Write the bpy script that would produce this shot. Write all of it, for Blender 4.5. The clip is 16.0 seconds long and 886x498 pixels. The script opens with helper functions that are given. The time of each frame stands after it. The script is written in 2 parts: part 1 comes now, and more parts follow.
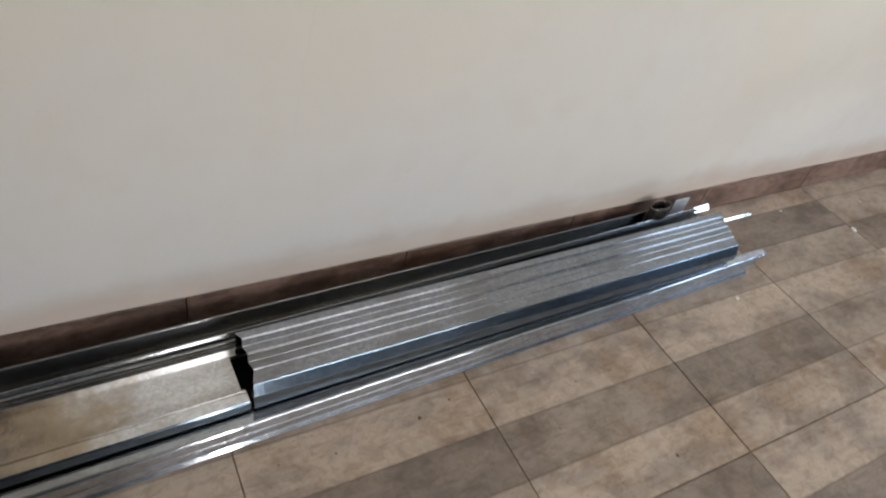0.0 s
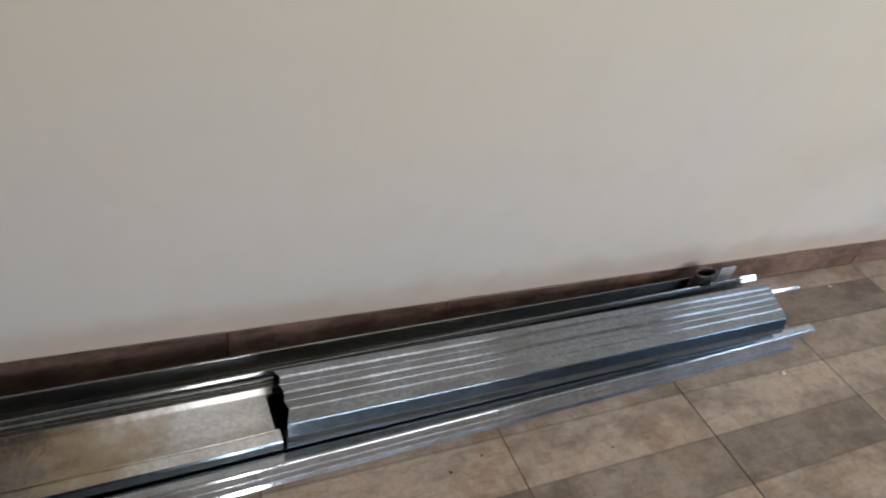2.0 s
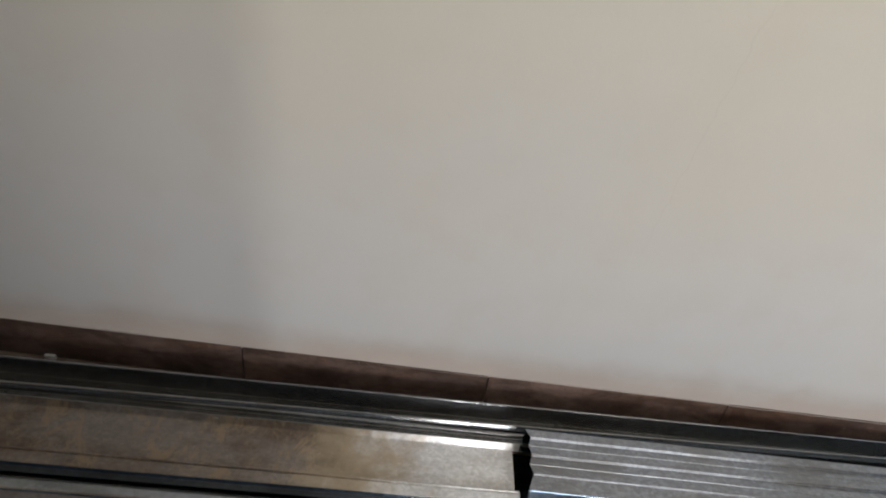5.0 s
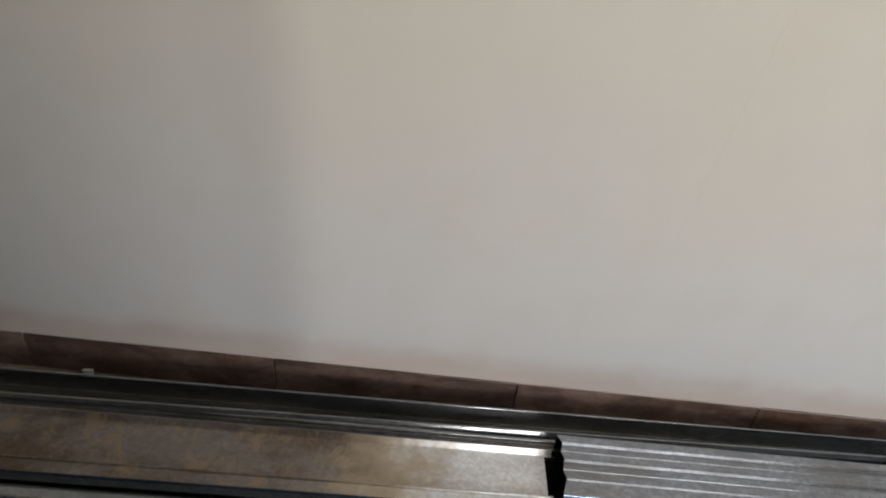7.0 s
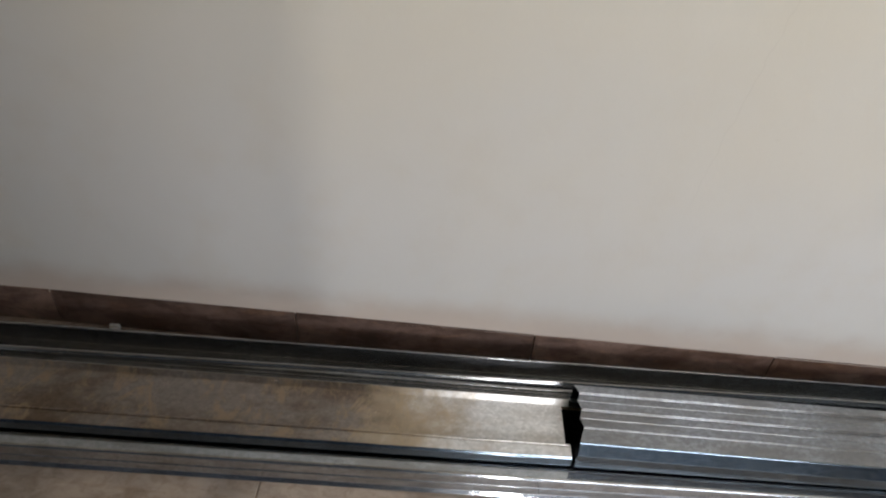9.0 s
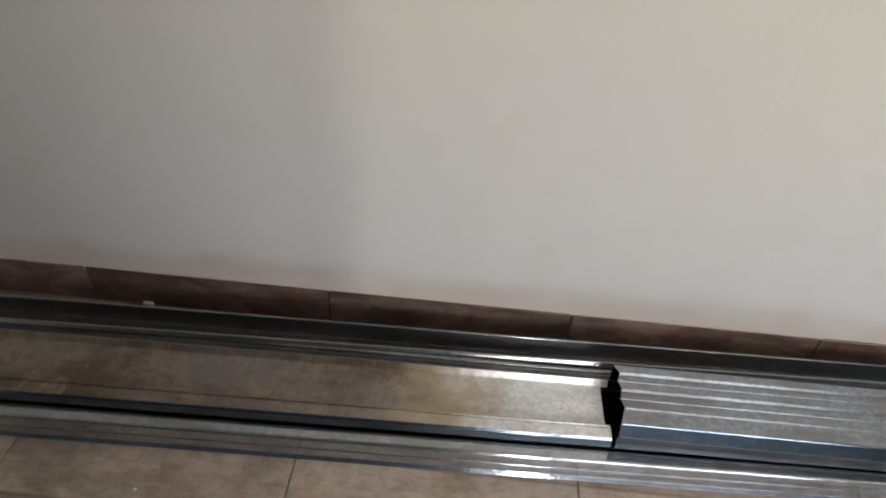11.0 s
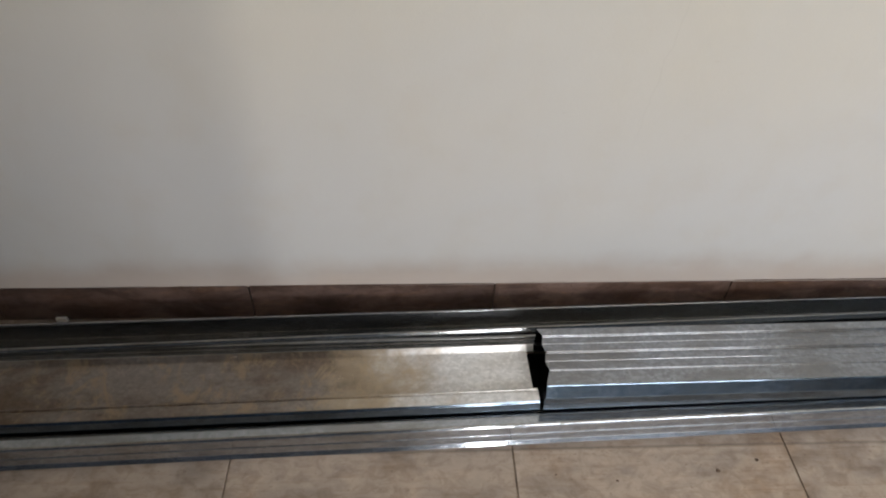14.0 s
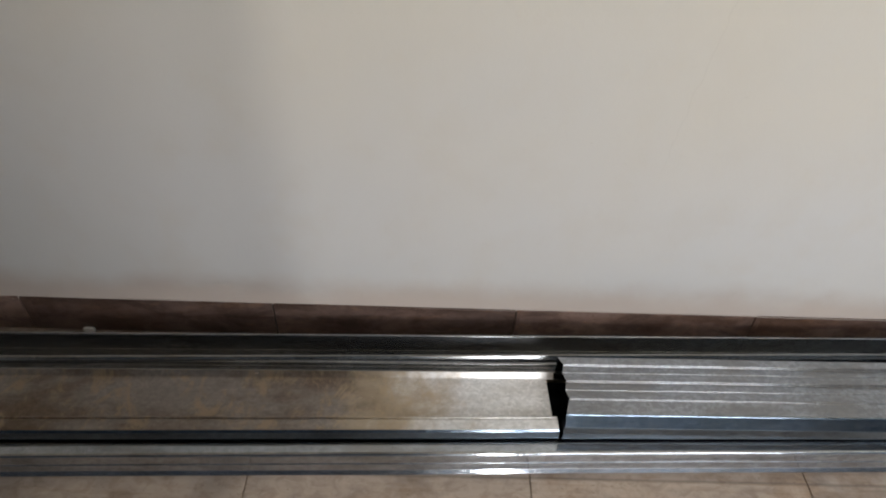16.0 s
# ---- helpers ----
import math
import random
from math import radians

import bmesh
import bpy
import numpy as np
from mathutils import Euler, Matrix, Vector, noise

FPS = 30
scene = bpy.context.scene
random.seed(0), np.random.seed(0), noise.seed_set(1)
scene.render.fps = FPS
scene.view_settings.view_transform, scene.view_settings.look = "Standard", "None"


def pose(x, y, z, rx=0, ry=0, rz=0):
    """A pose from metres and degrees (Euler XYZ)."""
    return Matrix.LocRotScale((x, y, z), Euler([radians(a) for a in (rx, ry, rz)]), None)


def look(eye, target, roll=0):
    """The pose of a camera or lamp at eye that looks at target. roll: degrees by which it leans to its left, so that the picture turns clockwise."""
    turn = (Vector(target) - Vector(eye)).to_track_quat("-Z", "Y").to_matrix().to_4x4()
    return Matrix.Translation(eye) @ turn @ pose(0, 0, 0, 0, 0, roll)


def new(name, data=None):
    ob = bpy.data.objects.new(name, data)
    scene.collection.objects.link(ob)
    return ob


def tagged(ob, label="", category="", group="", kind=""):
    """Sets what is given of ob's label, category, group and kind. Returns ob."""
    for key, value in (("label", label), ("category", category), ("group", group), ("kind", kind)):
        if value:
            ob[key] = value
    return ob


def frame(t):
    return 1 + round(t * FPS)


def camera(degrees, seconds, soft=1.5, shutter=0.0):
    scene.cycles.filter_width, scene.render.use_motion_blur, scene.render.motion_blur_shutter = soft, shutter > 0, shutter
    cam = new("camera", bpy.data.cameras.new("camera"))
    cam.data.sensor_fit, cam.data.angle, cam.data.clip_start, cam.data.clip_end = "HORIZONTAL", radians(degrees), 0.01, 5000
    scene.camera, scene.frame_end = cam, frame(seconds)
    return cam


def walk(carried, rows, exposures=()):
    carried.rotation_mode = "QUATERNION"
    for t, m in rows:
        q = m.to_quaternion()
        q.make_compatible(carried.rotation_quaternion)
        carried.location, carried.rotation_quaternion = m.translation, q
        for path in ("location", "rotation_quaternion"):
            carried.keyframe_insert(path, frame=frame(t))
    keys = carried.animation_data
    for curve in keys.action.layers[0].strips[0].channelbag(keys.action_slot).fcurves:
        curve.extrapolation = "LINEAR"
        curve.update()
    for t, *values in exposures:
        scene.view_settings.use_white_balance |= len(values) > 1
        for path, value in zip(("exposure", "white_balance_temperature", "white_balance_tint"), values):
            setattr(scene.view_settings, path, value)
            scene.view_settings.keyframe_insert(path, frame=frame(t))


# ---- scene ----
cam = camera(67.0, 16.0, soft=2.0, shutter=0.5)
PATH = [
    (0, (-0.122, -0.906, 1.034), (0.762, 0.308, -0.288), 13.6),
    (0.5, (-0.139, -0.914, 1.028), (0.761, 0.368, -0.215), 13.7),
    (1, (-0.148, -0.907, 1.032), (0.759, 0.388, -0.193), 14.6),
    (1.5, (-0.147, -0.906, 1.027), (0.721, 0.431, -0.182), 14.6),
    (2, (-0.141, -0.902, 1.027), (0.677, 0.455, -0.193), 14.2),
    (2.5, (-0.134, -0.876, 1.03), (0.438, 0.561, -0.238), 12.2),
    (3, (-0.143, -0.867, 1.013), (0.334, 0.541, -0.324), 12.0),
    (3.5, (-0.119, -0.853, 0.989), (0.174, 0.618, -0.334), 8.7),
    (4, (-0.134, -0.834, 0.98), (-0.052, 0.676, -0.329), 6.7),
    (4.5, (-0.149, -0.847, 0.986), (-0.081, 0.742, -0.227), 8.7),
    (7, (-0.176, -0.881, 0.985), (-0.172, 0.747, -0.177), 5.9),
    (7.5, (-0.185, -0.884, 1.005), (-0.185, 0.784, -0.098), 5.9),
    (8, (-0.212, -0.888, 1.024), (-0.162, 0.786, -0.069), 5.4),
    (8.5, (-0.177, -0.874, 1.016), (-0.12, 0.74, -0.163), 5.7),
    (9, (-0.186, -0.879, 0.997), (-0.204, 0.652, -0.291), 4.8),
    (11.5, (-0.209, -0.874, 0.965), (-0.288, 0.614, -0.369), 3.4),
    (12, (-0.184, -0.824, 0.972), (-0.229, 0.54, -0.49), 2.2),
    (12.5, (-0.183, -0.83, 0.969), (-0.234, 0.573, -0.456), 2.1),
    (13, (-0.168, -0.844, 0.992), (-0.107, 0.605, -0.385), 2.4),
    (13.5, (-0.164, -0.849, 0.991), (-0.069, 0.595, -0.39), 2.7),
    (14, (-0.159, -0.859, 0.981), (-0.074, 0.583, -0.403), 1.8),
    (14.5, (-0.163, -0.857, 0.981), (-0.117, 0.593, -0.396), 1.7),
    (15, (-0.172, -0.859, 0.976), (-0.165, 0.616, -0.375), 3.3),
    (15.5, (-0.163, -0.86, 0.988), (-0.132, 0.623, -0.354), 3.3),
    (16, (-0.17, -0.872, 0.982), (-0.139, 0.629, -0.339), 2.4),
]
walk(cam, [(t, look(eye, target, roll)) for t, eye, target, roll in PATH],
     [(0.0, -0.14), (0.5, -0.22), (1.0, -0.27), (2.0, -0.31), (3.0, -0.24), (3.5, -0.20), (4.5, -0.17), (7.0, -0.12), (8.0, -0.12), (9.0, -0.05), (11.5, 0.03), (12.5, 0.09), (13.5, 0.0), (16.0, -0.02)])

# ---- light ----
world = bpy.data.worlds.new("sky")
scene.world = world
world.use_nodes = True
wn = world.node_tree.nodes
sky = wn.new("ShaderNodeTexSky")
sky.sky_type, sky.sun_disc, sky.sun_elevation, sky.sun_rotation = "NISHITA", False, radians(40), radians(200)
world.node_tree.links.new(sky.outputs[0], wn["Background"].inputs[0])
wn["Background"].inputs[1].default_value = 0.08


def daylight(name, at, target, wide, high, watts, colour):
    lamp = bpy.data.lights.new(name, "AREA")
    lamp.shape, lamp.size, lamp.size_y, lamp.energy, lamp.color = "RECTANGLE", wide, high, watts, colour
    ob = new(name, lamp)
    ob.matrix_world = look(at, target)
    return ob


daylight("daylight_back_door", (0.53, -4.26, 1.27), (0.53, 0, 1.27), 0.19, 2.3, 29, (1.0, 0.97, 0.95))
# no window is known here: added to brighten the wall and the steel
daylight("added_back_light", (1.8, -4.26, 1.75), (1.8, 0, 1.75), 1.9, 1.1, 104, (0.955, 0.955, 0.98))
daylight("daylight_side_window", (3.46, -1.7, 1.70), (0, -1.7, 1.70), 1.1, 0.8, 38, (0.66, 0.82, 1.0))


# ---- materials ----
class Nodes:
    """Short hand for building a node material."""

    def __init__(self, name):
        self.m = bpy.data.materials.new(name)
        self.m.use_nodes = True
        self.t = self.m.node_tree
        self.p = self.t.nodes["Principled BSDF"]

    def link(self, a, b):
        self.t.links.new(a, b)

    def put(self, socket, value):
        if hasattr(value, "is_output"):
            self.link(value, socket)
        else:
            socket.default_value = value

    def set(self, **values):
        for key, value in values.items():
            self.put(self.p.inputs[key.replace("_", " ")], value)

    def place(self, scale=(1, 1, 1), world=False):
        if world:
            out = self.t.nodes.new("ShaderNodeNewGeometry").outputs["Position"]
        else:
            out = self.t.nodes.new("ShaderNodeTexCoord").outputs["Object"]
        n = self.t.nodes.new("ShaderNodeMapping")
        self.link(out, n.inputs[0])
        n.inputs["Scale"].default_value = scale
        return n.outputs[0]

    def noise(self, vec, scale, detail=4, rough=0.55, distort=0.0):
        n = self.t.nodes.new("ShaderNodeTexNoise")
        self.link(vec, n.inputs["Vector"])
        n.inputs["Scale"].default_value, n.inputs["Detail"].default_value = scale, detail
        n.inputs["Roughness"].default_value, n.inputs["Distortion"].default_value = rough, distort
        return n.outputs[0]

    def cells(self, vec, scale, feature="F1", out="Color"):
        n = self.t.nodes.new("ShaderNodeTexVoronoi")
        n.feature = feature
        self.link(vec, n.inputs["Vector"])
        n.inputs["Scale"].default_value = scale
        return n.outputs[out]

    def math(self, op, a, b=0.0, c=0.0):
        n = self.t.nodes.new("ShaderNodeMath")
        n.operation = op
        for i, v in enumerate((a, b, c)):
            self.put(n.inputs[i], v)
        return n.outputs[0]

    def span(self, v, a, b, c=0.0, d=1.0, smooth=True):
        n = self.t.nodes.new("ShaderNodeMapRange")
        n.interpolation_type = "SMOOTHSTEP" if smooth else "LINEAR"
        for i, x in enumerate((v, a, b, c, d)):
            self.put(n.inputs[i], x)
        return n.outputs[0]

    def mix(self, f, a, b, blend="MIX"):
        n = self.t.nodes.new("ShaderNodeMix")
        n.data_type, n.blend_type = "RGBA", blend
        self.put(n.inputs[0], f)
        for i, v in ((6, a), (7, b)):
            self.put(n.inputs[i], (*v, 1) if isinstance(v, tuple) else v)
        return n.outputs[2]

    def split(self, vec):
        n = self.t.nodes.new("ShaderNodeSeparateXYZ")
        self.link(vec, n.inputs[0])
        return n.outputs

    def random(self):
        return self.t.nodes.new("ShaderNodeObjectInfo").outputs["Random"]

    def bump(self, height, strength, distance):
        n = self.t.nodes.new("ShaderNodeBump")
        n.inputs["Strength"].default_value, n.inputs["Distance"].default_value = strength, distance
        self.link(height, n.inputs["Height"])
        self.link(n.outputs[0], self.p.inputs["Normal"])


def galvanised(name, tone, rough, spangle=0.5, stain=0.3, brushed=0.4, spread=0.5, film=None):
    n = Nodes(name)
    v = n.place()
    flake = n.split(n.cells(n.place((1, 1, 1)), 190))[0]
    fine = n.noise(v, 300, 3)
    cloud = n.noise(n.place((1.0, 3, 3)), 8, 6, 0.65)
    streak = n.noise(n.place((1.2, 130, 130)), 4, 4, 0.6)
    col = n.mix(n.span(flake, 0.1, 0.9), tuple(c * (1 - 0.26 * spangle) for c in tone), tuple(min(1, c * (1 + 0.1 * spangle)) for c in tone))
    col = n.mix(n.span(streak, 0.35, 0.75, 0, 0.30), col, tuple(c * 0.66 for c in tone))
    col = n.mix(n.span(cloud, 0.44, 0.64, 0, 0.25 if film else 0.7), col, tuple(c * f for c, f in zip(tone, (0.60, 0.56, 0.51))))
    mottle = n.noise(n.place((1.0, 1.6, 1.6)), 70, 5, 0.7)
    col = n.mix(n.span(mottle, 0.46, 0.66, 0, 0.6 * spangle), col, tuple(c * 0.58 for c in tone))
    col = n.mix(n.span(n.noise(v, 26, 6, 0.75), 0.52, 0.68, 0, stain), col, (0.36, 0.29, 0.20))
    metal = 1.0
    if film:
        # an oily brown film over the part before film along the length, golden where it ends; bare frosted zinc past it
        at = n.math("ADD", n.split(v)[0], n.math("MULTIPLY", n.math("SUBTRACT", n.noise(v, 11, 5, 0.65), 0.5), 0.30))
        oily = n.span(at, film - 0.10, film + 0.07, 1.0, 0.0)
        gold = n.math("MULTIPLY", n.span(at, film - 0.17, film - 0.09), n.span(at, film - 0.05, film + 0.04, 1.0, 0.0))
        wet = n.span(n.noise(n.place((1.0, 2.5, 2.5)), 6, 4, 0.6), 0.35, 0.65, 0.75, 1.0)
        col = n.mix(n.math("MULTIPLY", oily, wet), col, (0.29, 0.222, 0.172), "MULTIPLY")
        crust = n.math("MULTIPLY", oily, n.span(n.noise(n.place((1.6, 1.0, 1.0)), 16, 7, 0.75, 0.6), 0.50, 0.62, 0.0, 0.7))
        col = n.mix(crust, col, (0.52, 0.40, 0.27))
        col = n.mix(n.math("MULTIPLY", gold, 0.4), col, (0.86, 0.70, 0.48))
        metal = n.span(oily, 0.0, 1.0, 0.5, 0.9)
    r = n.math("ADD", n.math("MULTIPLY", n.math("SUBTRACT", flake, 0.5), 0.12 * spangle), rough)
    r = n.math("ADD", r, n.math("MULTIPLY", n.math("SUBTRACT", cloud, 0.5), 0.16))
    r = n.math("ADD", r, n.math("MULTIPLY", n.math("SUBTRACT", streak, 0.5), 0.10))
    n.set(Base_Color=col, Metallic=metal, Roughness=r)
    h = n.math("ADD", n.math("MULTIPLY", mottle, 0.5 * spangle), n.math("ADD", n.math("MULTIPLY", fine, 0.4), n.math("MULTIPLY", streak, 0.9)))
    n.bump(h, 0.03, 0.0003)
    # the rolling grain: a second gloss that spreads across the length only
    along = n.t.nodes.new("ShaderNodeCombineXYZ")
    along.inputs[0].default_value = 1.0
    grain = n.t.nodes.new("ShaderNodeBsdfPrincipled")
    for key, value in (("Base Color", col), ("Metallic", metal), ("Roughness", n.math("ADD", r, spread - rough)), ("Anisotropic", 0.97), ("Anisotropic Rotation", 0.25),
                       ("Tangent", along.outputs[0])):
        n.put(grain.inputs[key], value)
    both = n.t.nodes.new("ShaderNodeMixShader")
    n.put(both.inputs[0], brushed)
    n.link(n.p.outputs[0], both.inputs[1])
    n.link(grain.outputs[0], both.inputs[2])
    n.link(both.outputs[0], n.t.nodes["Material Output"].inputs[0])
    return n.m


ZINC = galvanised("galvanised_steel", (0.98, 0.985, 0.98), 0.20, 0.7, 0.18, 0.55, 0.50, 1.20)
ZINC_NEW = galvanised("galvanised_steel_bright", (0.385, 0.402, 0.43), 0.13, 0.9, 0.08, 0.42, 0.44)
ZINC_DULL = galvanised("galvanised_steel_dull", (0.37, 0.39, 0.415), 0.15, 0.6, 0.12, 0.16, 0.4)
# the flanges' dark blue reflection, put into a darker copy of the zinc
ZINC_SHADED = galvanised("galvanised_steel_shaded", (0.185, 0.24, 0.305), 0.13, 0.45, 0.06, 0.08, 0.35)
# a darker zinc for the studs' rear folds and the open track
ZINC_DARK = galvanised("galvanised_steel_dark", (0.33, 0.342, 0.36), 0.20, 0.7, 0.05, 0.25, 0.4)
ZINC_TRIM = galvanised("galvanised_trim", (0.56, 0.605, 0.67), 0.10, 0.6, 0.06, 0.2, 0.42)


def paint_material():
    n = Nodes("cream_wall_paint")
    v = n.place()
    big, mid, fine = n.noise(v, 1.3, 3), n.noise(v, 9, 4), n.noise(v, 260, 3)
    col = n.mix(n.span(big, 0.3, 0.7), (0.60, 0.592, 0.574), (0.625, 0.60, 0.56))
    col = n.mix(n.span(mid, 0.45, 0.75, 0, 0.35), col, (0.58, 0.535, 0.47))
    x, y, z = n.split(v)
    # warmer light higher up the wall, mixed into the paint by height
    warm_light = n.span(n.math("ADD", z, n.math("MULTIPLY", n.math("SUBTRACT", big, 0.5), 0.8)), 0.15, 0.95, 0.0, 0.75)
    col = n.mix(warm_light, col, (0.63, 0.575, 0.458))
    # the soft brownish shade along the wall's foot, painted into the colour
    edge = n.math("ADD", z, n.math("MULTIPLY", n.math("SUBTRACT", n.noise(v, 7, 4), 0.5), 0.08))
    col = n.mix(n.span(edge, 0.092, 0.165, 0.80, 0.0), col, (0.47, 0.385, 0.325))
    scuff = n.noise(n.place((1, 1, 6)), 40, 5, 0.7)
    col = n.mix(n.span(scuff, 0.66, 0.74, 0, 0.25), col, (0.45, 0.38, 0.30))
    # a hairline crack
    wander = n.math("MULTIPLY", n.math("SUBTRACT", n.noise(v, 14, 4), 0.5), 0.03)
    off = n.math("SUBTRACT", n.math("ADD", x, wander), n.math("ADD", 0.135, n.math("MULTIPLY", z, 0.12)))
    crack = n.math("MULTIPLY", n.span(n.math("ABSOLUTE", off), 0.0003, 0.0011, 1.0, 0.0), n.span(z, 0.36, 0.44))
    col = n.mix(n.math("MULTIPLY", crack, 0.08), col, (0.30, 0.25, 0.20))
    n.set(Base_Color=col, Roughness=n.span(mid, 0.3, 0.7, 0.55, 0.68))
    n.bump(n.math("ADD", n.math("MULTIPLY", mid, 3.0), n.math("ADD", n.math("MULTIPLY", fine, 0.35), n.math("MULTIPLY", scuff, 0.4))), 0.25, 0.0016)
    return n.m


PAINT = paint_material()


def tile_material(name, pale, dark, planks):
    """Wood-look ceramic: printed boards of differing tone, grey clouding and grain along x."""
    n = Nodes(name)
    v = n.place(world=True)
    x, y, z = n.split(v)
    i = n.math("FLOOR", n.math("DIVIDE", n.math("ADD", x, 0.004), 0.45))
    if planks:
        along = n.math("DIVIDE", n.math("SUBTRACT", -0.195, y), 0.1125)
        j = n.math("FLOOR", along)
        seam = n.math("ABSOLUTE", n.math("SUBTRACT", n.math("FRACT", n.math("ADD", along, 0.5)), 0.5))
        wob = n.math("MULTIPLY", n.math("SUBTRACT", n.noise(v, 30, 3), 0.5), 0.02)
        seam = n.span(n.math("ADD", seam, wob), 0.006, 0.035, 1.0, 0.0)
        info = n.t.nodes.new("ShaderNodeObjectInfo")
        row = n.math("MODULO", n.math("ADD", j, 40.0), 4.0)
        red, green, blue = n.split(info.outputs["Color"])
        tone = n.math("MULTIPLY", red, n.math("LESS_THAN", row, 0.5))
        for k, value in ((1, green), (2, blue), (3, info.outputs["Alpha"])):
            tone = n.math("ADD", tone, n.math("MULTIPLY", value, n.math("COMPARE", row, float(k), 0.4)))
        shift = n.math("MULTIPLY", j, 3.7)
    else:
        tone, shift = n.random(), n.math("MULTIPLY", n.random(), 30.0)
    comb = n.t.nodes.new("ShaderNodeCombineXYZ")
    n.link(n.math("ADD", x, n.math("MULTIPLY", i, 1.31)), comb.inputs[0])
    n.link(n.math("ADD", y, shift), comb.inputs[1])
    n.link(z, comb.inputs[2])
    w = comb.outputs[0]

    def scaled(s):
        m = n.t.nodes.new("ShaderNodeMapping")
        n.link(w, m.inputs[0])
        m.inputs["Scale"].default_value = s
        return m.outputs[0]

    cloud = n.noise(scaled((1, 1.8, 1)), 6.5, 5, 0.6)
    grain = n.noise(scaled((1, 14, 6)), 9, 5, 0.6)
    blotch = n.noise(scaled((1, 1.5, 1)), 17, 5, 0.65, 0.6)
    fleck = n.noise(scaled((1, 1.4, 1)), 90, 3, 0.6)
    smear = n.noise(scaled((1, 1.3, 1)), 34, 6, 0.7, 0.8)
    dirt = n.noise(v, 3.2, 6, 0.7)
    col = n.mix(n.span(tone, 0.15, 0.85), pale, dark)
    col = n.mix(n.span(cloud, 0.42, 0.66, 0, 0.85), col, (0.62, 0.62, 0.64), "MULTIPLY")
    col = n.mix(n.span(blotch, 0.50, 0.75, 0, 0.6), col, (1.28, 1.26, 1.22), "MULTIPLY")
    col = n.mix(n.span(grain, 0.50, 0.74, 0, 0.6), col, (0.74, 0.66, 0.58), "MULTIPLY")
    col = n.mix(n.span(smear, 0.42, 0.64, 0, 0.75), col, (0.74, 0.70, 0.66), "MULTIPLY")
    col = n.mix(n.span(dirt, 0.48, 0.64, 0, 0.75), col, (0.74, 0.64, 0.54), "MULTIPLY")
    col = n.mix(n.span(fleck, 0.63, 0.70, 0, 0.45), col, (dark[0] * 0.62, dark[1] * 0.50, dark[2] * 0.42))
    if not planks:
        col = n.mix(n.span(n.noise(scaled((1, 2, 2.5)), 10, 6, 0.7, 0.5), 0.42, 0.62, 0, 0.85), col, (0.50, 0.46, 0.44), "MULTIPLY")
        col = n.mix(n.span(n.noise(scaled((1, 2, 2.5)), 23, 4, 0.6), 0.56, 0.70, 0, 0.6), col, (1.55, 1.40, 1.15), "MULTIPLY")
    if planks:
        col = n.mix(n.math("MULTIPLY", seam, 0.40), col, (0.10, 0.075, 0.055))
        dx, dy = n.math("SUBTRACT", x, 1.46), n.math("SUBTRACT", y, -0.60)
        far = n.math("SQRT", n.math("ADD", n.math("MULTIPLY", dx, dx), n.math("MULTIPLY", n.math("MULTIPLY", dy, dy), 3.0)))
        far = n.math("ADD", far, n.math("MULTIPLY", n.math("SUBTRACT", n.noise(v, 22, 5, 0.7), 0.5), 0.22))
        col = n.mix(n.span(far, 0.05, 0.11, 0.6, 0.0), col, (0.20, 0.11, 0.045))
    n.set(Base_Color=col, Roughness=n.span(cloud, 0.3, 0.7, 0.40, 0.56) if planks else n.span(cloud, 0.3, 0.7, 0.28, 0.40))
    n.p.inputs["Specular IOR Level"].default_value = 0.4
    n.bump(n.math("ADD", grain, n.math("MULTIPLY", blotch, 0.7)), 0.18, 0.0012)
    return n.m


TILE = tile_material("wood_look_floor_tile", (0.535, 0.436, 0.352), (0.275, 0.223, 0.183), True)
SKIRT = tile_material("wood_look_skirting_tile", (0.255, 0.172, 0.140), (0.155, 0.103, 0.085), False)


def plain(name, colour, rough, metal=0.0, vary=0.25, scale=40):
    n = Nodes(name)
    v = n.place()
    a, b = n.noise(v, scale, 4), n.noise(v, scale * 9, 3)
    col = n.mix(n.span(a, 0.3, 0.7), tuple(c * (1 - vary) for c in colour), tuple(min(1, c * (1 + vary)) for c in colour))
    n.set(Base_Color=col, Roughness=n.span(b, 0.2, 0.8, rough * 0.85, min(1, rough * 1.15)), Metallic=metal)
    n.bump(n.math("ADD", a, b), 0.2, 0.0008)
    return n.m


GROUT = plain("brown_grout", (0.25, 0.19, 0.14), 0.9)
CEILING = plain("timber_ceiling", (0.60, 0.52, 0.40), 0.7, scale=6)
ROOM = plain("cream_room_paint", (0.80, 0.76, 0.70), 0.7, scale=3)
TAPE = plain("dark_steel", (0.16, 0.15, 0.14), 0.28, 0.9)
# made-up dark blue of unseen walls, so that the steel mirrors something dark
SLATE = plain("slate_for_reflections", (0.125, 0.165, 0.225), 0.6, scale=3)
# the tab's reflection of bluish daylight, painted as its pale colour
PLATE = plain("zinc_sky_sheen", (0.60, 0.67, 0.74), 0.35, 0.3, 0.1)
CRUMB = plain("pale_plaster", (0.78, 0.76, 0.72), 0.9)
DIRT = plain("brown_dirt", (0.15, 0.095, 0.065), 0.9)


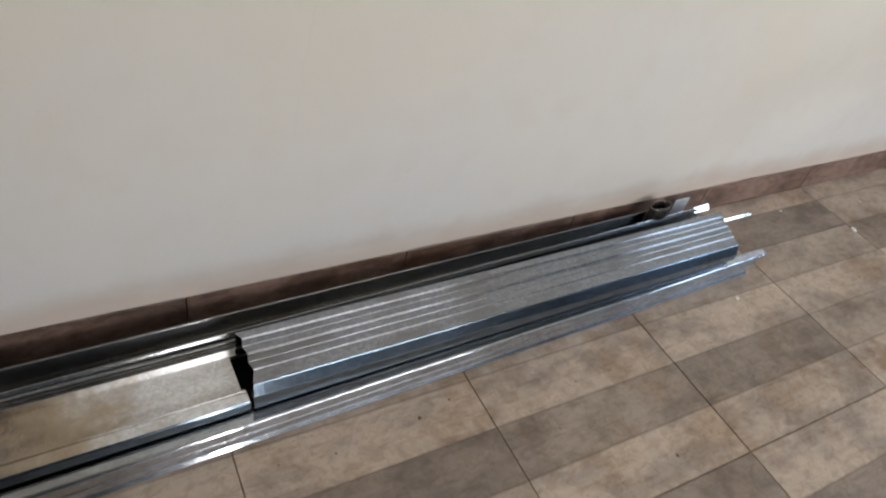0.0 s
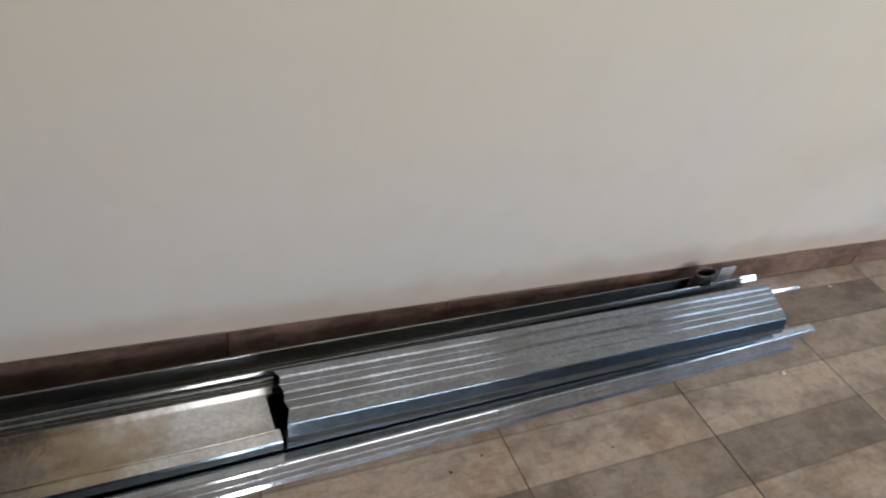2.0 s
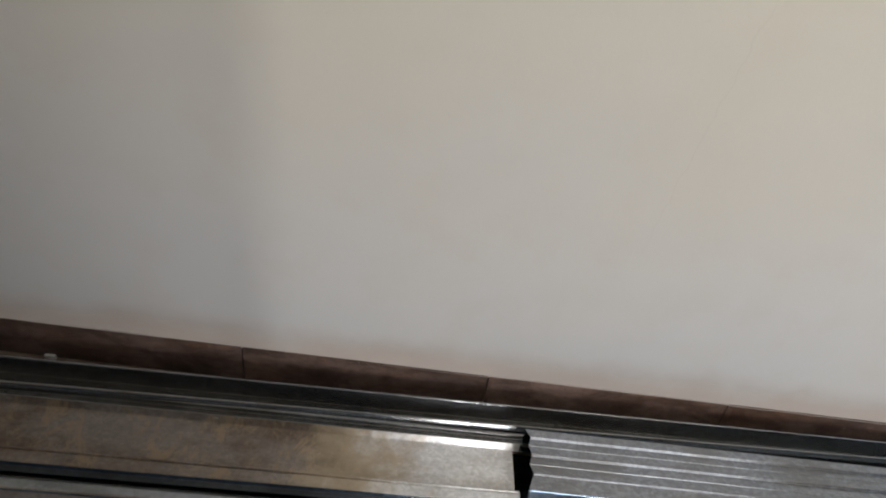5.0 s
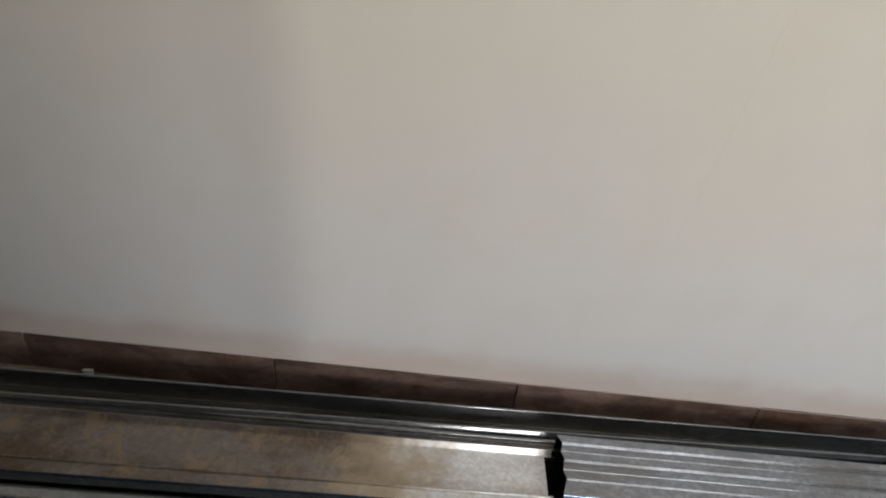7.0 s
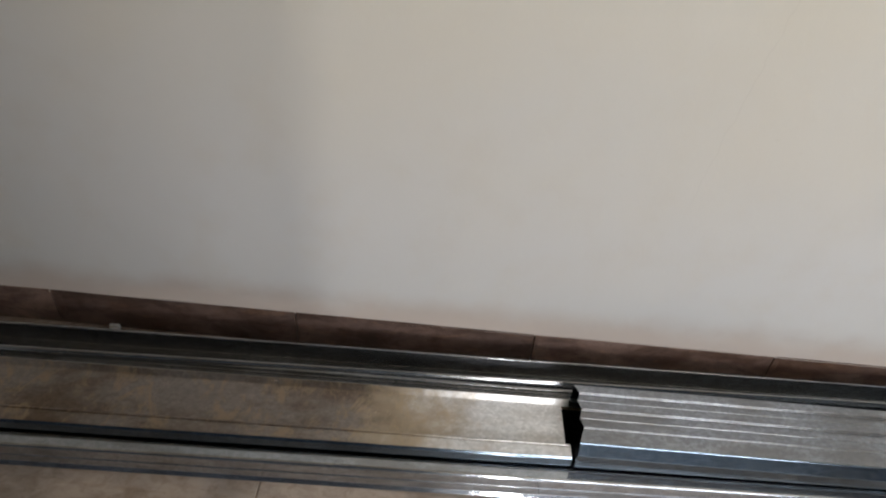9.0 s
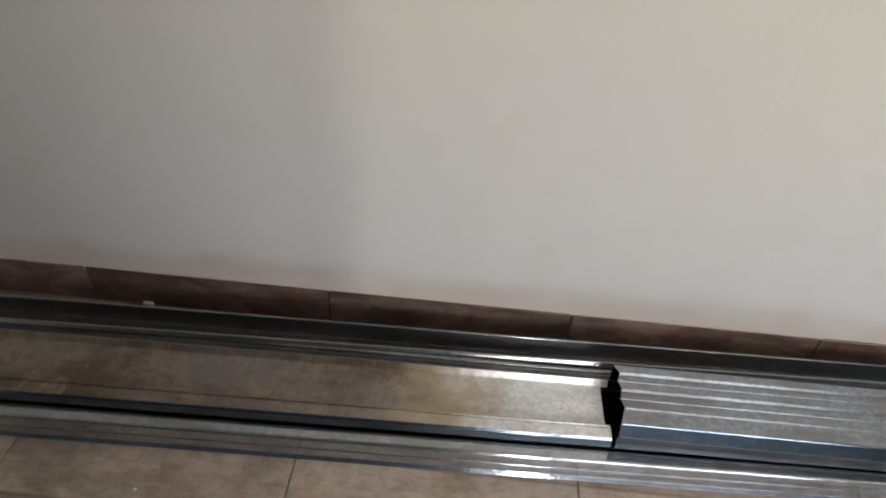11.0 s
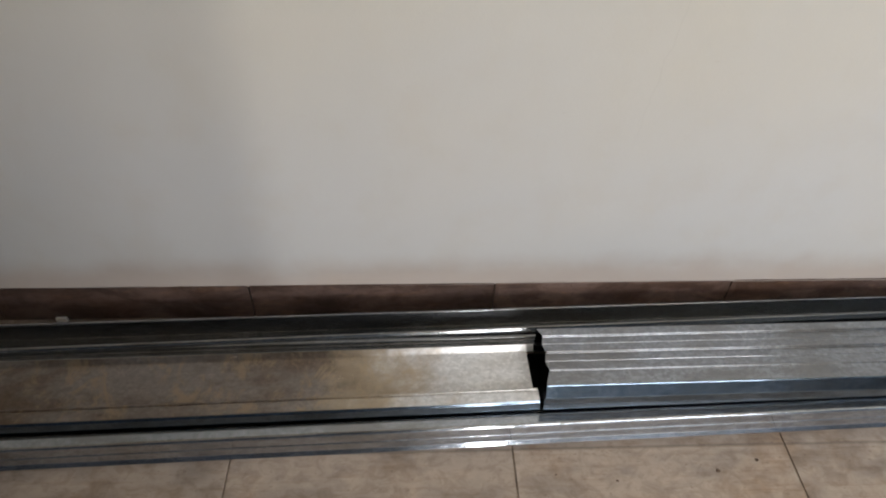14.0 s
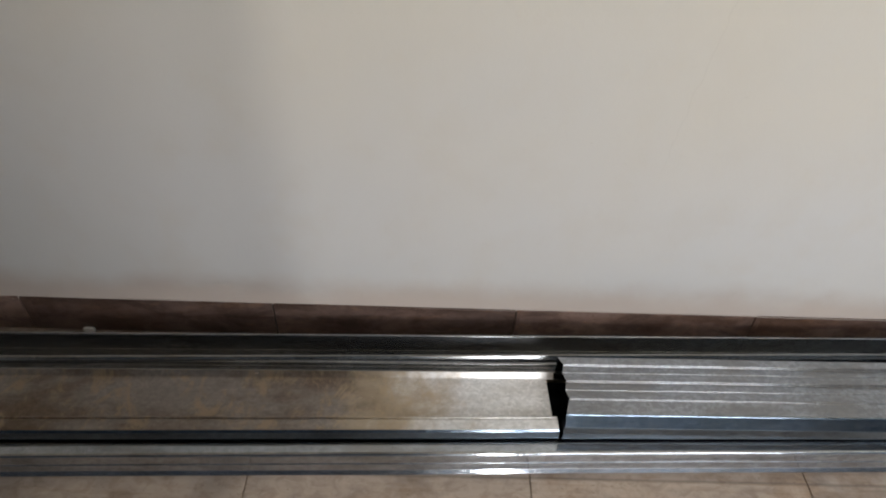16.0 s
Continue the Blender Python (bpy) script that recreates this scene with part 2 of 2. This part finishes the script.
# ---- helpers for building ----
def mesh_of(name, verts, faces, material, smooth=False):
    me = bpy.data.meshes.new(name)
    me.from_pydata(verts, [], faces)
    me.materials.append(material)
    bm = bmesh.new()
    bm.from_mesh(me)
    bmesh.ops.recalc_face_normals(bm, faces=bm.faces)
    bm.to_mesh(me)
    bm.free()
    if smooth:
        me.polygons.foreach_set("use_smooth", [True] * len(me.polygons))
    return me


def block_data(lo, hi, bevel=0.0):
    bm = bmesh.new()
    bmesh.ops.create_cube(bm, size=1)
    for v in bm.verts:
        v.co = [l + (h - l) * (c + 0.5) for l, h, c in zip(lo, hi, v.co)]
    if bevel:
        bmesh.ops.bevel(bm, geom=bm.edges[:], offset=bevel, segments=2, profile=0.5, affect="EDGES")
    return bm


def block(name, lo, hi, material, bevel=0.0, parent=None):
    bm = block_data(lo, hi, bevel)
    me = bpy.data.meshes.new(name)
    bm.to_mesh(me)
    bm.free()
    me.materials.append(material)
    ob = new(name, me)
    ob.parent = parent
    return ob


def rounded(points, radius, steps=4):
    """A polyline (y, z) with its inner corners turned into small arcs; for each corner the middle of its arc."""
    out, middles = [Vector(points[0])], [0]
    for a, b, c in zip(points, points[1:], points[2:]):
        a, b, c = Vector(a), Vector(b), Vector(c)
        u, w = (a - b), (c - b)
        r = min(radius, u.length * 0.45, w.length * 0.45)
        p, q = b + u.normalized() * r, b + w.normalized() * r
        middles.append(len(out) + steps // 2)
        for k in range(steps + 1):
            s = k / steps
            out.append(p * (1 - s) ** 2 + b * 2 * s * (1 - s) + q * s * s)
    out.append(Vector(points[-1]))
    middles.append(len(out) - 1)
    return out, middles


def still(*_):
    return 0.0


def profile(name, points, names, length, gauge, material, radius=0.0015, start=still, finish=still, warp=still, sway=0.0006, seed=0, stations=40, finish_of={}):
    """A rolled sheet-metal profile along x. points: its section (y, z); names: the part that each stretch of the section
    belongs to. start and finish move its cut ends along x by (y, z); warp bends it sideways by (x, y);
    finish_of gives a part another material."""
    line, middles = rounded(points, radius)
    n = len(line)
    normals = []
    for k in range(n):
        d = (line[min(k + 1, n - 1)] - line[max(k - 1, 0)]).normalized()
        normals.append(Vector((-d.y, d.x)) * gauge)

    def spot(p, f):
        x = length * f
        dy = sway * noise.noise((x * 1.7, seed * 3.1, 0.0)) + 0.35 * sway * noise.noise((x * 6, p.x * 20, seed)) + warp(x, p.x)
        dz = 0.6 * sway * noise.noise((x * 2.1, 9.0, seed * 2.3)) + 0.35 * sway * noise.noise((x * 7, p.x * 25, seed + 7))
        dx = start(p.x, p.y) * max(0, 1 - f * 12) + finish(p.x, p.y) * max(0, 1 - (1 - f) * 12)
        return (x + dx, p.x + dy, p.y + dz)

    root = new(name)
    a = 0
    while a < len(names):
        b = a
        while b < len(names) and names[b] == names[a]:
            b += 1
        lo, hi = middles[a], middles[b]
        ring = [line[k] for k in range(lo, hi + 1)] + [line[k] + normals[k] for k in range(hi, lo - 1, -1)]
        m = len(ring)
        verts = [spot(p, s / (stations - 1)) for s in range(stations) for p in ring]
        faces = []
        for s in range(stations - 1):
            for k in range(m):
                faces.append((s * m + k, s * m + (k + 1) % m, (s + 1) * m + (k + 1) % m, (s + 1) * m + k))
        for s in (0, stations - 1):
            for k in range(m // 2 - 1):
                faces.append((s * m + k, s * m + k + 1, s * m + m - 2 - k, s * m + m - 1 - k))
        ob = new(names[a], mesh_of(names[a], verts, faces, finish_of.get(names[a].split(".")[0], material)))
        ob.parent = root
        a = b
    return root


def lay(ob, x, y, z, turn):
    """Puts a profile with its section's origin at (x, y, z), turned about z by its slope in plan."""
    ob.matrix_world = pose(x, y, z, 0, 0, math.degrees(math.atan(turn)))
    return ob


# ---- the room ----
X0, X1, Y1, HIGH = -3.4, 3.4, -4.2, 2.6


def plaster(x, z):
    """How far the plaster stands proud of its plane: a hand-trowelled wall."""
    d = 0.0022 * noise.noise((x * 2.3, 0, z * 2.1)) + 0.0007 * noise.noise((x * 8, 3, z * 8))
    right = min(1, max(0, (x - 0.9) / 0.7))
    d += right * 0.017 * noise.noise((x * 3.6 + 5, 1, z * 4.2 - x * 1.8))
    return d


def back_wall():
    xs = sorted({X0, X1} | {round(-1.6 + 0.03 * k, 3) for k in range(137)})
    zs = [0.10 + 0.03 * k for k in range(38)] + [1.4, 1.9, HIGH]
    verts, faces = [], []
    for x in xs:
        low = 0.083 + 0.0045 * noise.noise((x * 5, 7, 0)) + 0.0016 * noise.noise((x * 23, 2, 0))
        verts.append((x, -0.0185, low))
        verts.append((x, -0.0175, low + 0.005))
        for z in zs:
            y = -0.011 - plaster(x, z) * min(1, (z - 0.08) / 0.1)
            verts.append((x, y, z))
        verts += [(x, 0.15, HIGH), (x, 0.15, 0.0), (x, -0.008, 0.0), (x, -0.008, low)]
    m = len(zs) + 6
    for a in range(len(xs) - 1):
        for k in range(m):
            faces.append((a * m + k, (a + 1) * m + k, (a + 1) * m + (k + 1) % m, a * m + (k + 1) % m))
    for a in (0, len(xs) - 1):
        faces.append([a * m + k for k in range(m)])
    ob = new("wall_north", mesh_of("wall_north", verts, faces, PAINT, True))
    return tagged(ob, "cream painted hand-trowelled plaster wall above the skirting", "wall", kind="structure")


back_wall()


def side_wall(name, lo, hi, holes, axis, material, label):
    """A plain wall with openings through it: each hole is its span along the wall, its foot and its head."""
    bm = bmesh.new()
    spans, at = [], lo[axis]
    for a, b, foot, head in holes:
        spans += [(at, a, 0, HIGH), (a, b, head, HIGH)] + ([(a, b, 0, foot)] if foot else [])
        at = b
    spans.append((at, hi[axis], 0, HIGH))
    for s0, s1, z0, z1 in spans:
        l, h = list(lo), list(hi)
        l[axis], h[axis], l[2], h[2] = s0, s1, z0, z1
        piece = block_data(l, h)
        me = bpy.data.meshes.new("piece")
        piece.to_mesh(me)
        piece.free()
        bm.from_mesh(me)
        bpy.data.meshes.remove(me)
    me = bpy.data.meshes.new(name)
    bm.to_mesh(me)
    bm.free()
    me.materials.append(material)
    return tagged(new(name, me), label, "wall", kind="structure")


# out of view; its window opening is added to hold the lamp
side_wall("wall_south", (X0, Y1 - 0.15, 0), (X1, Y1, HIGH), ((0.43, 0.63, 0, 2.44), (0.83, 2.77, 1.18, 2.32)), 0, SLATE, "unseen slate grey wall with a doorway and an added window opening")
side_wall("wall_east", (X1, Y1, 0), (X1 + 0.15, -0.004, HIGH), ((-2.27, -1.13, 1.28, 2.12),), 1, SLATE, "slate grey side wall with a window opening")
tagged(block("wall_west", (X0 - 0.15, Y1, 0), (X0, -0.004, HIGH), ROOM), "plain cream wall without openings", "wall", kind="structure")
# unseen stub, added only to cast the soft shade on wall_north's left
tagged(block("shade_blocker", (-0.52, -1.50, 0), (-0.112, -1.35, HIGH), SLATE, 0.004), "unseen slate grey wall stub added to shade the wall's left part", "wall", kind="structure")
tagged(block("ceiling", (X0 - 0.15, Y1 - 0.15, HIGH), (X1 + 0.15, 0.15, HIGH + 0.1), CEILING), "dull timber ceiling", "ceiling", kind="structure")


# ---- the pile of steel profiles ----
LAYER = 0.039  # the height of one profile


def slanted(y, z):
    """The far end of the ribbed stud is cut at a slant."""
    return -0.058 * (1 - y / 0.122)


def snipped(y, z):
    """The hand-snipped end of the top stud: each rib stands out a little."""
    d = 0.009
    for at in (0.0365, 0.073, 0.1057):
        d = min(d, abs(y - at))
    return -0.45 * d - 0.006 * max(0, 1 - y / 0.0365) - 0.004 * max(0, (y - 0.1057) / 0.016)


def ribbed_stud(name, length, material, seed):
    """A stud with a ribbed web and a broad bevel in front, lying open side down; origin at the foot of its front flange."""
    h = LAYER
    s = [(0.006, 0.0008), (-0.0028, 0.0008), (-0.0028, 0.0175), (0.0076, 0.0370), (0.0094, h - 0.0002), (0.0120, h), (0.0358, h - 0.0022), (0.0370, h + 0.0008), (0.0552, h - 0.0032), (0.0558, h - 0.0018), (0.0722, h - 0.0050), (0.0736, h - 0.0002),
         (0.0900, h - 0.0034), (0.0906, h - 0.0020), (0.1050, h - 0.0050), (0.1064, h - 0.0004), (0.122, h - 0.0016), (0.122, 0.0008), (0.114, 0.0008)]
    parts = ["lip"] + ["flange"] * 3 + ["web"] * 12 + ["flange.001", "lip.001"]
    return profile(name, s, parts, length, -0.0008, material, 0.0014, snipped, slanted, sway=0.0012, seed=seed, finish_of={"flange": ZINC_SHADED})


def lipped_stud(name, length, material, seed, wide, lips):
    """A lipped stud, lying open side up; origin at the foot of its front flange."""
    h, a, c = LAYER - 0.0006, lips[0], lips[1]
    s = [(a + 0.001, h - 0.0022), (a, h), (0.0, h), (0.0, 0.0), (wide, 0.0), (wide, h), (wide - c, h), (wide - c - 0.001, h - 0.0022)]
    parts = ["lip"] * 2 + ["flange", "web", "flange.001"] + ["lip.001"] * 2
    return profile(name, s, parts, length, 0.0008, material, 0.0014, sway=0.0012, seed=seed)


def sunk_stud(name, length, material, seed, start, finish, warp):
    """A stud whose web has one broad sunk band between two rims, lying open side down."""
    h = LAYER
    s = [(0.012, 0.0008), (0.0060, 0.0008), (0.0060, 0.0185), (-0.0030, 0.0225), (0.0004, 0.0345), (0.0034, h - 0.0005), (0.0060, h), (0.0215, h), (0.0236, h - 0.0030), (0.0256, h - 0.0002), (0.0288, h - 0.0020), (0.0312, h - 0.0095), (0.0335, h - 0.011),
         (0.107, h - 0.011), (0.1095, h - 0.0102), (0.1160, h - 0.0005), (0.1175, h), (0.1240, h - 0.0050), (0.1252, h - 0.0005), (0.1310, h - 0.0065), (0.1335, h - 0.0010), (0.1375, h - 0.0002), (0.1400, h - 0.0050),
         (0.1400, 0.0008), (0.133, 0.0008)]
    parts = ["lip"] + ["flange"] * 4 + ["rim"] * 5 + ["web"] * 5 + ["fold"] * 7 + ["flange.001", "lip.001"]
    return profile(name, s, parts, length, -0.0008, material, 0.0012, start, finish, warp, sway=0.0012, seed=seed, finish_of={"fold": ZINC_DARK, "flange": ZINC_SHADED})


def edge_trim(name, length, material, seed, section):
    """A narrow folded trim: a face, its folded top and a back."""
    parts = ["face"] * (len(section) - 3) + ["top", "back"]
    return profile(name, section, parts, length, -0.0006, material, 0.0011, sway=0.0012, seed=seed)


def open_track(name, length, material, seed, warp, finish):
    """A track lying open side up, with rolled lips, the front one broader."""
    h, w = LAYER, 0.0490
    s = [(0.0100, h - 0.0030), (0.0088, h - 0.0003), (0.0070, h), (0.0058, h - 0.0008), (0.0, h - 0.0090), (0.0, 0.0), (w, 0.0), (w + 0.0005, h + 0.0040), (w - 0.003, h + 0.0040), (w - 0.004, h + 0.0012)]
    parts = ["lip"] * 4 + ["flange", "web", "flange.001"] + ["lip.001"] * 2
    return profile(name, s, parts, length, 0.0008, material, 0.0022, still, finish, warp, sway=0.0010, seed=seed, finish_of={"lip": ZINC_DULL})


PILE_GROUP = "steel profiles stacked along the wall"


def steel(ob, label, category="steel profile"):
    return tagged(ob, label, category, PILE_GROUP)


SKEW = 0.029
y_low = -0.2715  # the front of the main stack at x = 0
bottom = lipped_stud("steel_stud", 2.66, ZINC_DULL, 0, 0.122, (0.009, 0.009))
lay(bottom, -1.36, y_low + 0.0035 + SKEW * -1.36, 0, SKEW)
steel(bottom, "long galvanised steel stud under others in the pile", "stud")


def track_lip(x):
    """Where the front of the open track runs."""
    return -0.1253 + 0.0367 * x


def splayed(x, y):
    """The long stud opens up a little towards its near end, until its rear rim is pressed by the track."""
    at = x - 1.35
    dy = 0.0078 * max(0, -at) * y / 0.116
    room = track_lip(at) - 0.0025 - (y_low + SKEW * at)
    return min(dy, room - y - 0.002 * (0.14 - y) / 0.024) if y > 0.118 else dy


def web_short(y, z):
    """The web is cut back a little from the ends of its rims."""
    if 0.031 < y < 0.109:
        return -0.002
    return 0.003 if y < 0.031 else (0.020 if y < 0.1245 else 0.030)


def web_late(y, z):
    return 0.05 if 0.031 < y < 0.109 else 0.0


def cut_back(y, z):
    """At the far end the front is cut shorter than the rear."""
    return -0.05 * (1 - y / 0.14)


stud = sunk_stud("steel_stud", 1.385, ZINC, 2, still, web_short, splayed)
lay(stud, -1.35, y_low + SKEW * -1.35, LAYER, SKEW)
steel(stud, "long mottled galvanised stud with a sunk web, stained brown", "stud")
stud = sunk_stud("steel_stud", 1.214, ZINC_DULL, 3, web_late, cut_back, still)
lay(stud, 0.044, y_low + SKEW * 0.044 - 0.0004, LAYER, 0.024)
steel(stud, "dull galvanised stud with a sunk web under the top one", "stud")


def plate(name, corners, thick, material, parent):
    """A thin sheet through four corners, given its thickness downwards."""
    verts = [Vector(c) for c in corners] + [Vector(c) - Vector((0, 0, thick)) for c in corners]
    faces = [(0, 1, 2, 3), (7, 6, 5, 4)] + [(k, k + 4, (k + 1) % 4 + 4, (k + 1) % 4) for k in range(4)]
    ob = new(name, mesh_of(name, verts, faces, material))
    ob.parent = parent
    return ob


top = ribbed_stud("steel_stud", 1.196, ZINC_NEW, 7)
lay(top, 0.053, -0.2742 + 0.0125 * 0.053, 2 * LAYER, 0.0125)
plate("tongue", ((1.165, 0.0930, 0.0310), (1.288, 0.0935, 0.0305), (1.286, 0.0985, 0.0350), (1.165, 0.0980, 0.0355)), 0.0008, ZINC_TRIM, top)
steel(top, "shorter bright galvanised stud with ribbed web topping the pile", "stud")

# the row behind, next to the wall
BACK = 0.0242
low = profile("steel_track", [(0.002, 0.0), (0.0, LAYER - 0.001), (0.036, LAYER - 0.001), (0.034, 0.0)], ["flange", "web", "flange.001"], 2.52, -0.0008, ZINC_DULL, seed=20)
lay(low, -1.38, -0.1160 + BACK * -1.38, 0, BACK)
steel(low, "dull galvanised steel track under another one beside the skirting", "track")


def bowed(x, y):
    """The open track widens towards its near end."""
    return 0.0125 * (x - 1.40) * (1 - y / 0.049)


def torn(y, z):
    return -0.17 * (y / 0.049)


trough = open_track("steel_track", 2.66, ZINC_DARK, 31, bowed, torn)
lay(trough, -1.40, -0.1253 + BACK * -1.40, LAYER, BACK)
block("tab", (2.588, 0.0480, 0.004), (2.640, 0.0492, 0.056), PLATE, 0.0004, trough)
plate("lip_end", ((2.640, 0.0135, 0.0290), (2.694, 0.0140, 0.0290), (2.696, 0.0250, 0.0390), (2.640, 0.0245, 0.0390)), 0.0008, ZINC_TRIM, trough)
steel(trough, "dull galvanised steel track lying open side up", "track")

# narrow folded trims in front, three on top of one another
LOWER = [(0.012, 0.0006), (-0.0046, 0.0006), (-0.0056, 0.0020), (-0.0006, 0.0100), (0.0004, 0.0235), (0.0020, 0.0248), (0.0190, 0.0248), (0.0190, 0.0008)]
MIDDLE = [(0.0030, 0.0004), (-0.0012, 0.0004), (-0.0018, 0.0014), (-0.0002, 0.0042), (-0.0002, 0.0215), (0.0012, 0.0230), (0.0192, 0.0230), (0.0192, 0.0008)]
UPPER = [(0.0020, 0.0002), (-0.0018, 0.0008), (0.0005, 0.0042), (0.0030, 0.0052), (0.0195, 0.0058), (0.0195, 0.0004)]
for (x0, x1, z, section, seed) in ((-1.33, 1.290, 0.0, LOWER, 40), (-1.31, 1.312, 0.0250, MIDDLE, 41), (-1.32, 1.340, 0.0482, UPPER, 42)):
    trim = edge_trim("edge_trim", x1 - x0, ZINC_TRIM, seed, section)
    lay(trim, x0, -0.2955 + 0.0310 * x0, z, 0.0310)
    steel(trim, "narrow shiny galvanised edge trim in front of the studs", "trim")


def steel_loop():
    """A short dark loop of bent steel strap standing in the open track."""
    verts, faces, n = [], [], 48
    for r, z in ((1.0, 0.0), (1.03, 0.002), (1.03, 0.068), (1.0, 0.070), (0.90, 0.070), (0.87, 0.068), (0.87, 0.002), (0.90, 0.0)):
        for k in range(n):
            a = 2 * math.pi * k / n
            verts.append((0.0330 * r * math.cos(a), 0.0150 * r * math.sin(a), z + 0.002 * math.cos(a)))
    for a in range(8):
        b = (a + 1) % 8
        faces += [(a * n + k, a * n + (k + 1) % n, b * n + (k + 1) % n, b * n + k) for k in range(n)]
    ob = new("steel_loop", mesh_of("steel_loop", verts, faces, TAPE, True))
    ob.matrix_world = pose(1.110, -0.0670, LAYER + 0.001, 0, 0, 2)
    return tagged(ob, "short dark loop of bent steel in the open track", "steel loop")


steel_loop()


# ---- small things ----
def crumb(name, x, y, size, material, label, seed, flat=0.5, z=0.0, long=1.0):
    bm = bmesh.new()
    bmesh.ops.create_icosphere(bm, subdivisions=2, radius=size / 2)
    for v in bm.verts:
        k = 1 + 0.45 * noise.noise(v.co * (3 / size) + Vector((seed, 0, 0)))
        v.co = (v.co.x * k * long, v.co.y * k, max(-size * 0.2, v.co.z * k * flat))
    low = min(v.co.z for v in bm.verts)
    for v in bm.verts:
        v.co.z -= low
    me = bpy.data.meshes.new(name)
    bm.to_mesh(me)
    bm.free()
    me.materials.append(material)
    ob = new(name, me)
    ob.matrix_world = pose(x, y, z, 0, 0, seed * 37 % 180)
    return tagged(ob, label, "debris", "crumbs on the floor")


pale = "small pale plaster crumb on the floor tiles"
brown = "small dark brown speck of dirt on the tiles"
crumb("plaster_crumb", 1.790, -0.223, 0.016, CRUMB, pale, 1)
crumb("plaster_crumb", 1.196, -0.318, 0.011, CRUMB, pale, 2)
crumb("plaster_crumb", 1.62, -0.09, 0.009, CRUMB, pale, 3)
crumb("plaster_crumb", 1.95, -0.13, 0.008, CRUMB, pale, 4)
crumb("plaster_crumb", -0.68, -0.393, 0.005, CRUMB, pale, 5)
for k, (x, y, s) in enumerate(((0.155, -0.365, 0.006), (0.32, -0.352, 0.010), (0.655, -0.385, 0.006), (0.56, -0.465, 0.005), (0.745, -0.596, 0.010),
                               (0.39, -0.335, 0.008), (-0.10, -0.392, 0.011), (0.06, -0.352, 0.005), (1.62, -0.37, 0.008), (1.05, -0.51, 0.006))):
    crumb("dirt_speck", x, y, s * 0.65, DIRT, brown, 11 + k, 0.25)

stick = block("plaster_chip", (-0.010, -0.003, 0), (0.010, 0.003, 0.010), CRUMB, 0.001)
stick.matrix_world = pose(-0.818, -0.0225, 0, 0, 0, 1)
tagged(stick, "small white oblong chip lying beside the skirting", "debris")


# ---- floor and skirting, piece by piece ----
floor = tagged(block("floor", (X0 - 0.15, Y1 - 0.15, -0.12), (X1 + 0.15, 0.15, -0.0022), GROUT), "wood-look ceramic tiled floor with brown grout", "floor", kind="structure")


def tile_data(name, deep, high, bevel, material, wide=0.4475):
    bm = block_data((0, -deep, -high), (wide, 0, 0))
    top = [e for e in bm.edges if all(v.co.z > -1e-6 for v in e.verts)]
    bmesh.ops.bevel(bm, geom=top, offset=bevel, segments=1, affect="EDGES")
    me = bpy.data.meshes.new(name)
    bm.to_mesh(me)
    bm.free()
    me.materials.append(material)
    return me


full, cut = tile_data("tile", 0.4475, 0.008, 0.0008, TILE), tile_data("tile", 0.176, 0.008, 0.0008, TILE)
rng = random.Random(4)
# how dark each tile's four printed boards are, where they can be told apart
BOARDS = {(-2, 0): (0.5, 0.45, 0.85, 0.6), (-1, 0): (0.4, 0.35, 0.78, 0.4), (0, 0): (0.45, 0.20, 0.85, 0.5), (1, 0): (0.45, 0.33, 0.58, 0.10),
          (2, 0): (0.5, 0.25, 0.76, 0.40), (3, 0): (0.5, 0.35, 0.55, 0.35), (1, 1): (0.75, 0.5, 0.3, 0.6), (2, 1): (0.35, 0.7, 0.4, 0.2), (0, 1): (0.4, 0.7, 0.3, 0.5)}
for i in range(-8, 8):
    for j in range(-1, 9):
        ob = new("tile", cut if j < 0 else full)
        ob.parent = floor
        ob.color = BOARDS.get((i, j)) or [rng.uniform(0.15, 0.85) for _ in range(4)]
        y = -0.0178 if j < 0 else -0.19625 - 0.45 * j
        ob.matrix_basis = pose(i * 0.45 - 0.00275, y, rng.uniform(-0.0004, 0.0004), rng.uniform(-0.05, 0.05), rng.uniform(-0.04, 0.04), 0)

skirting = tagged(block("baseboard", (X0, -0.0095, 0), (X1, -0.0075, 0.08), GROUT), "dark brown wood-look ceramic skirting along the wall", "baseboard", kind="structure")


def skirting_tile():
    bm = block_data((0.0012, -0.009, 0.001), (0.4490, 0, 0.0865), 0.0012)
    me = bpy.data.meshes.new("skirting_tile")
    bm.to_mesh(me)
    bm.free()
    me.materials.append(SKIRT)
    return me


data = skirting_tile()
JOINTS = [-0.012 + 0.45 * k for k in range(-7, 8)]
JOINTS[5:12] = [-0.924, -0.461, -0.012, 0.434, 0.881, 1.341, 1.791]
for a, c in zip(JOINTS, JOINTS[1:]):
    ob = new("skirting_tile", data)
    ob.parent = skirting
    m = pose(a, -0.0095 + rng.uniform(-0.0006, 0.0004), rng.uniform(-0.002, 0.001), rng.uniform(-0.3, 0.3), 0, rng.uniform(-0.08, 0.08))
    ob.matrix_basis = m @ Matrix.Diagonal(((c - a) / 0.45, 1, 1, 1))
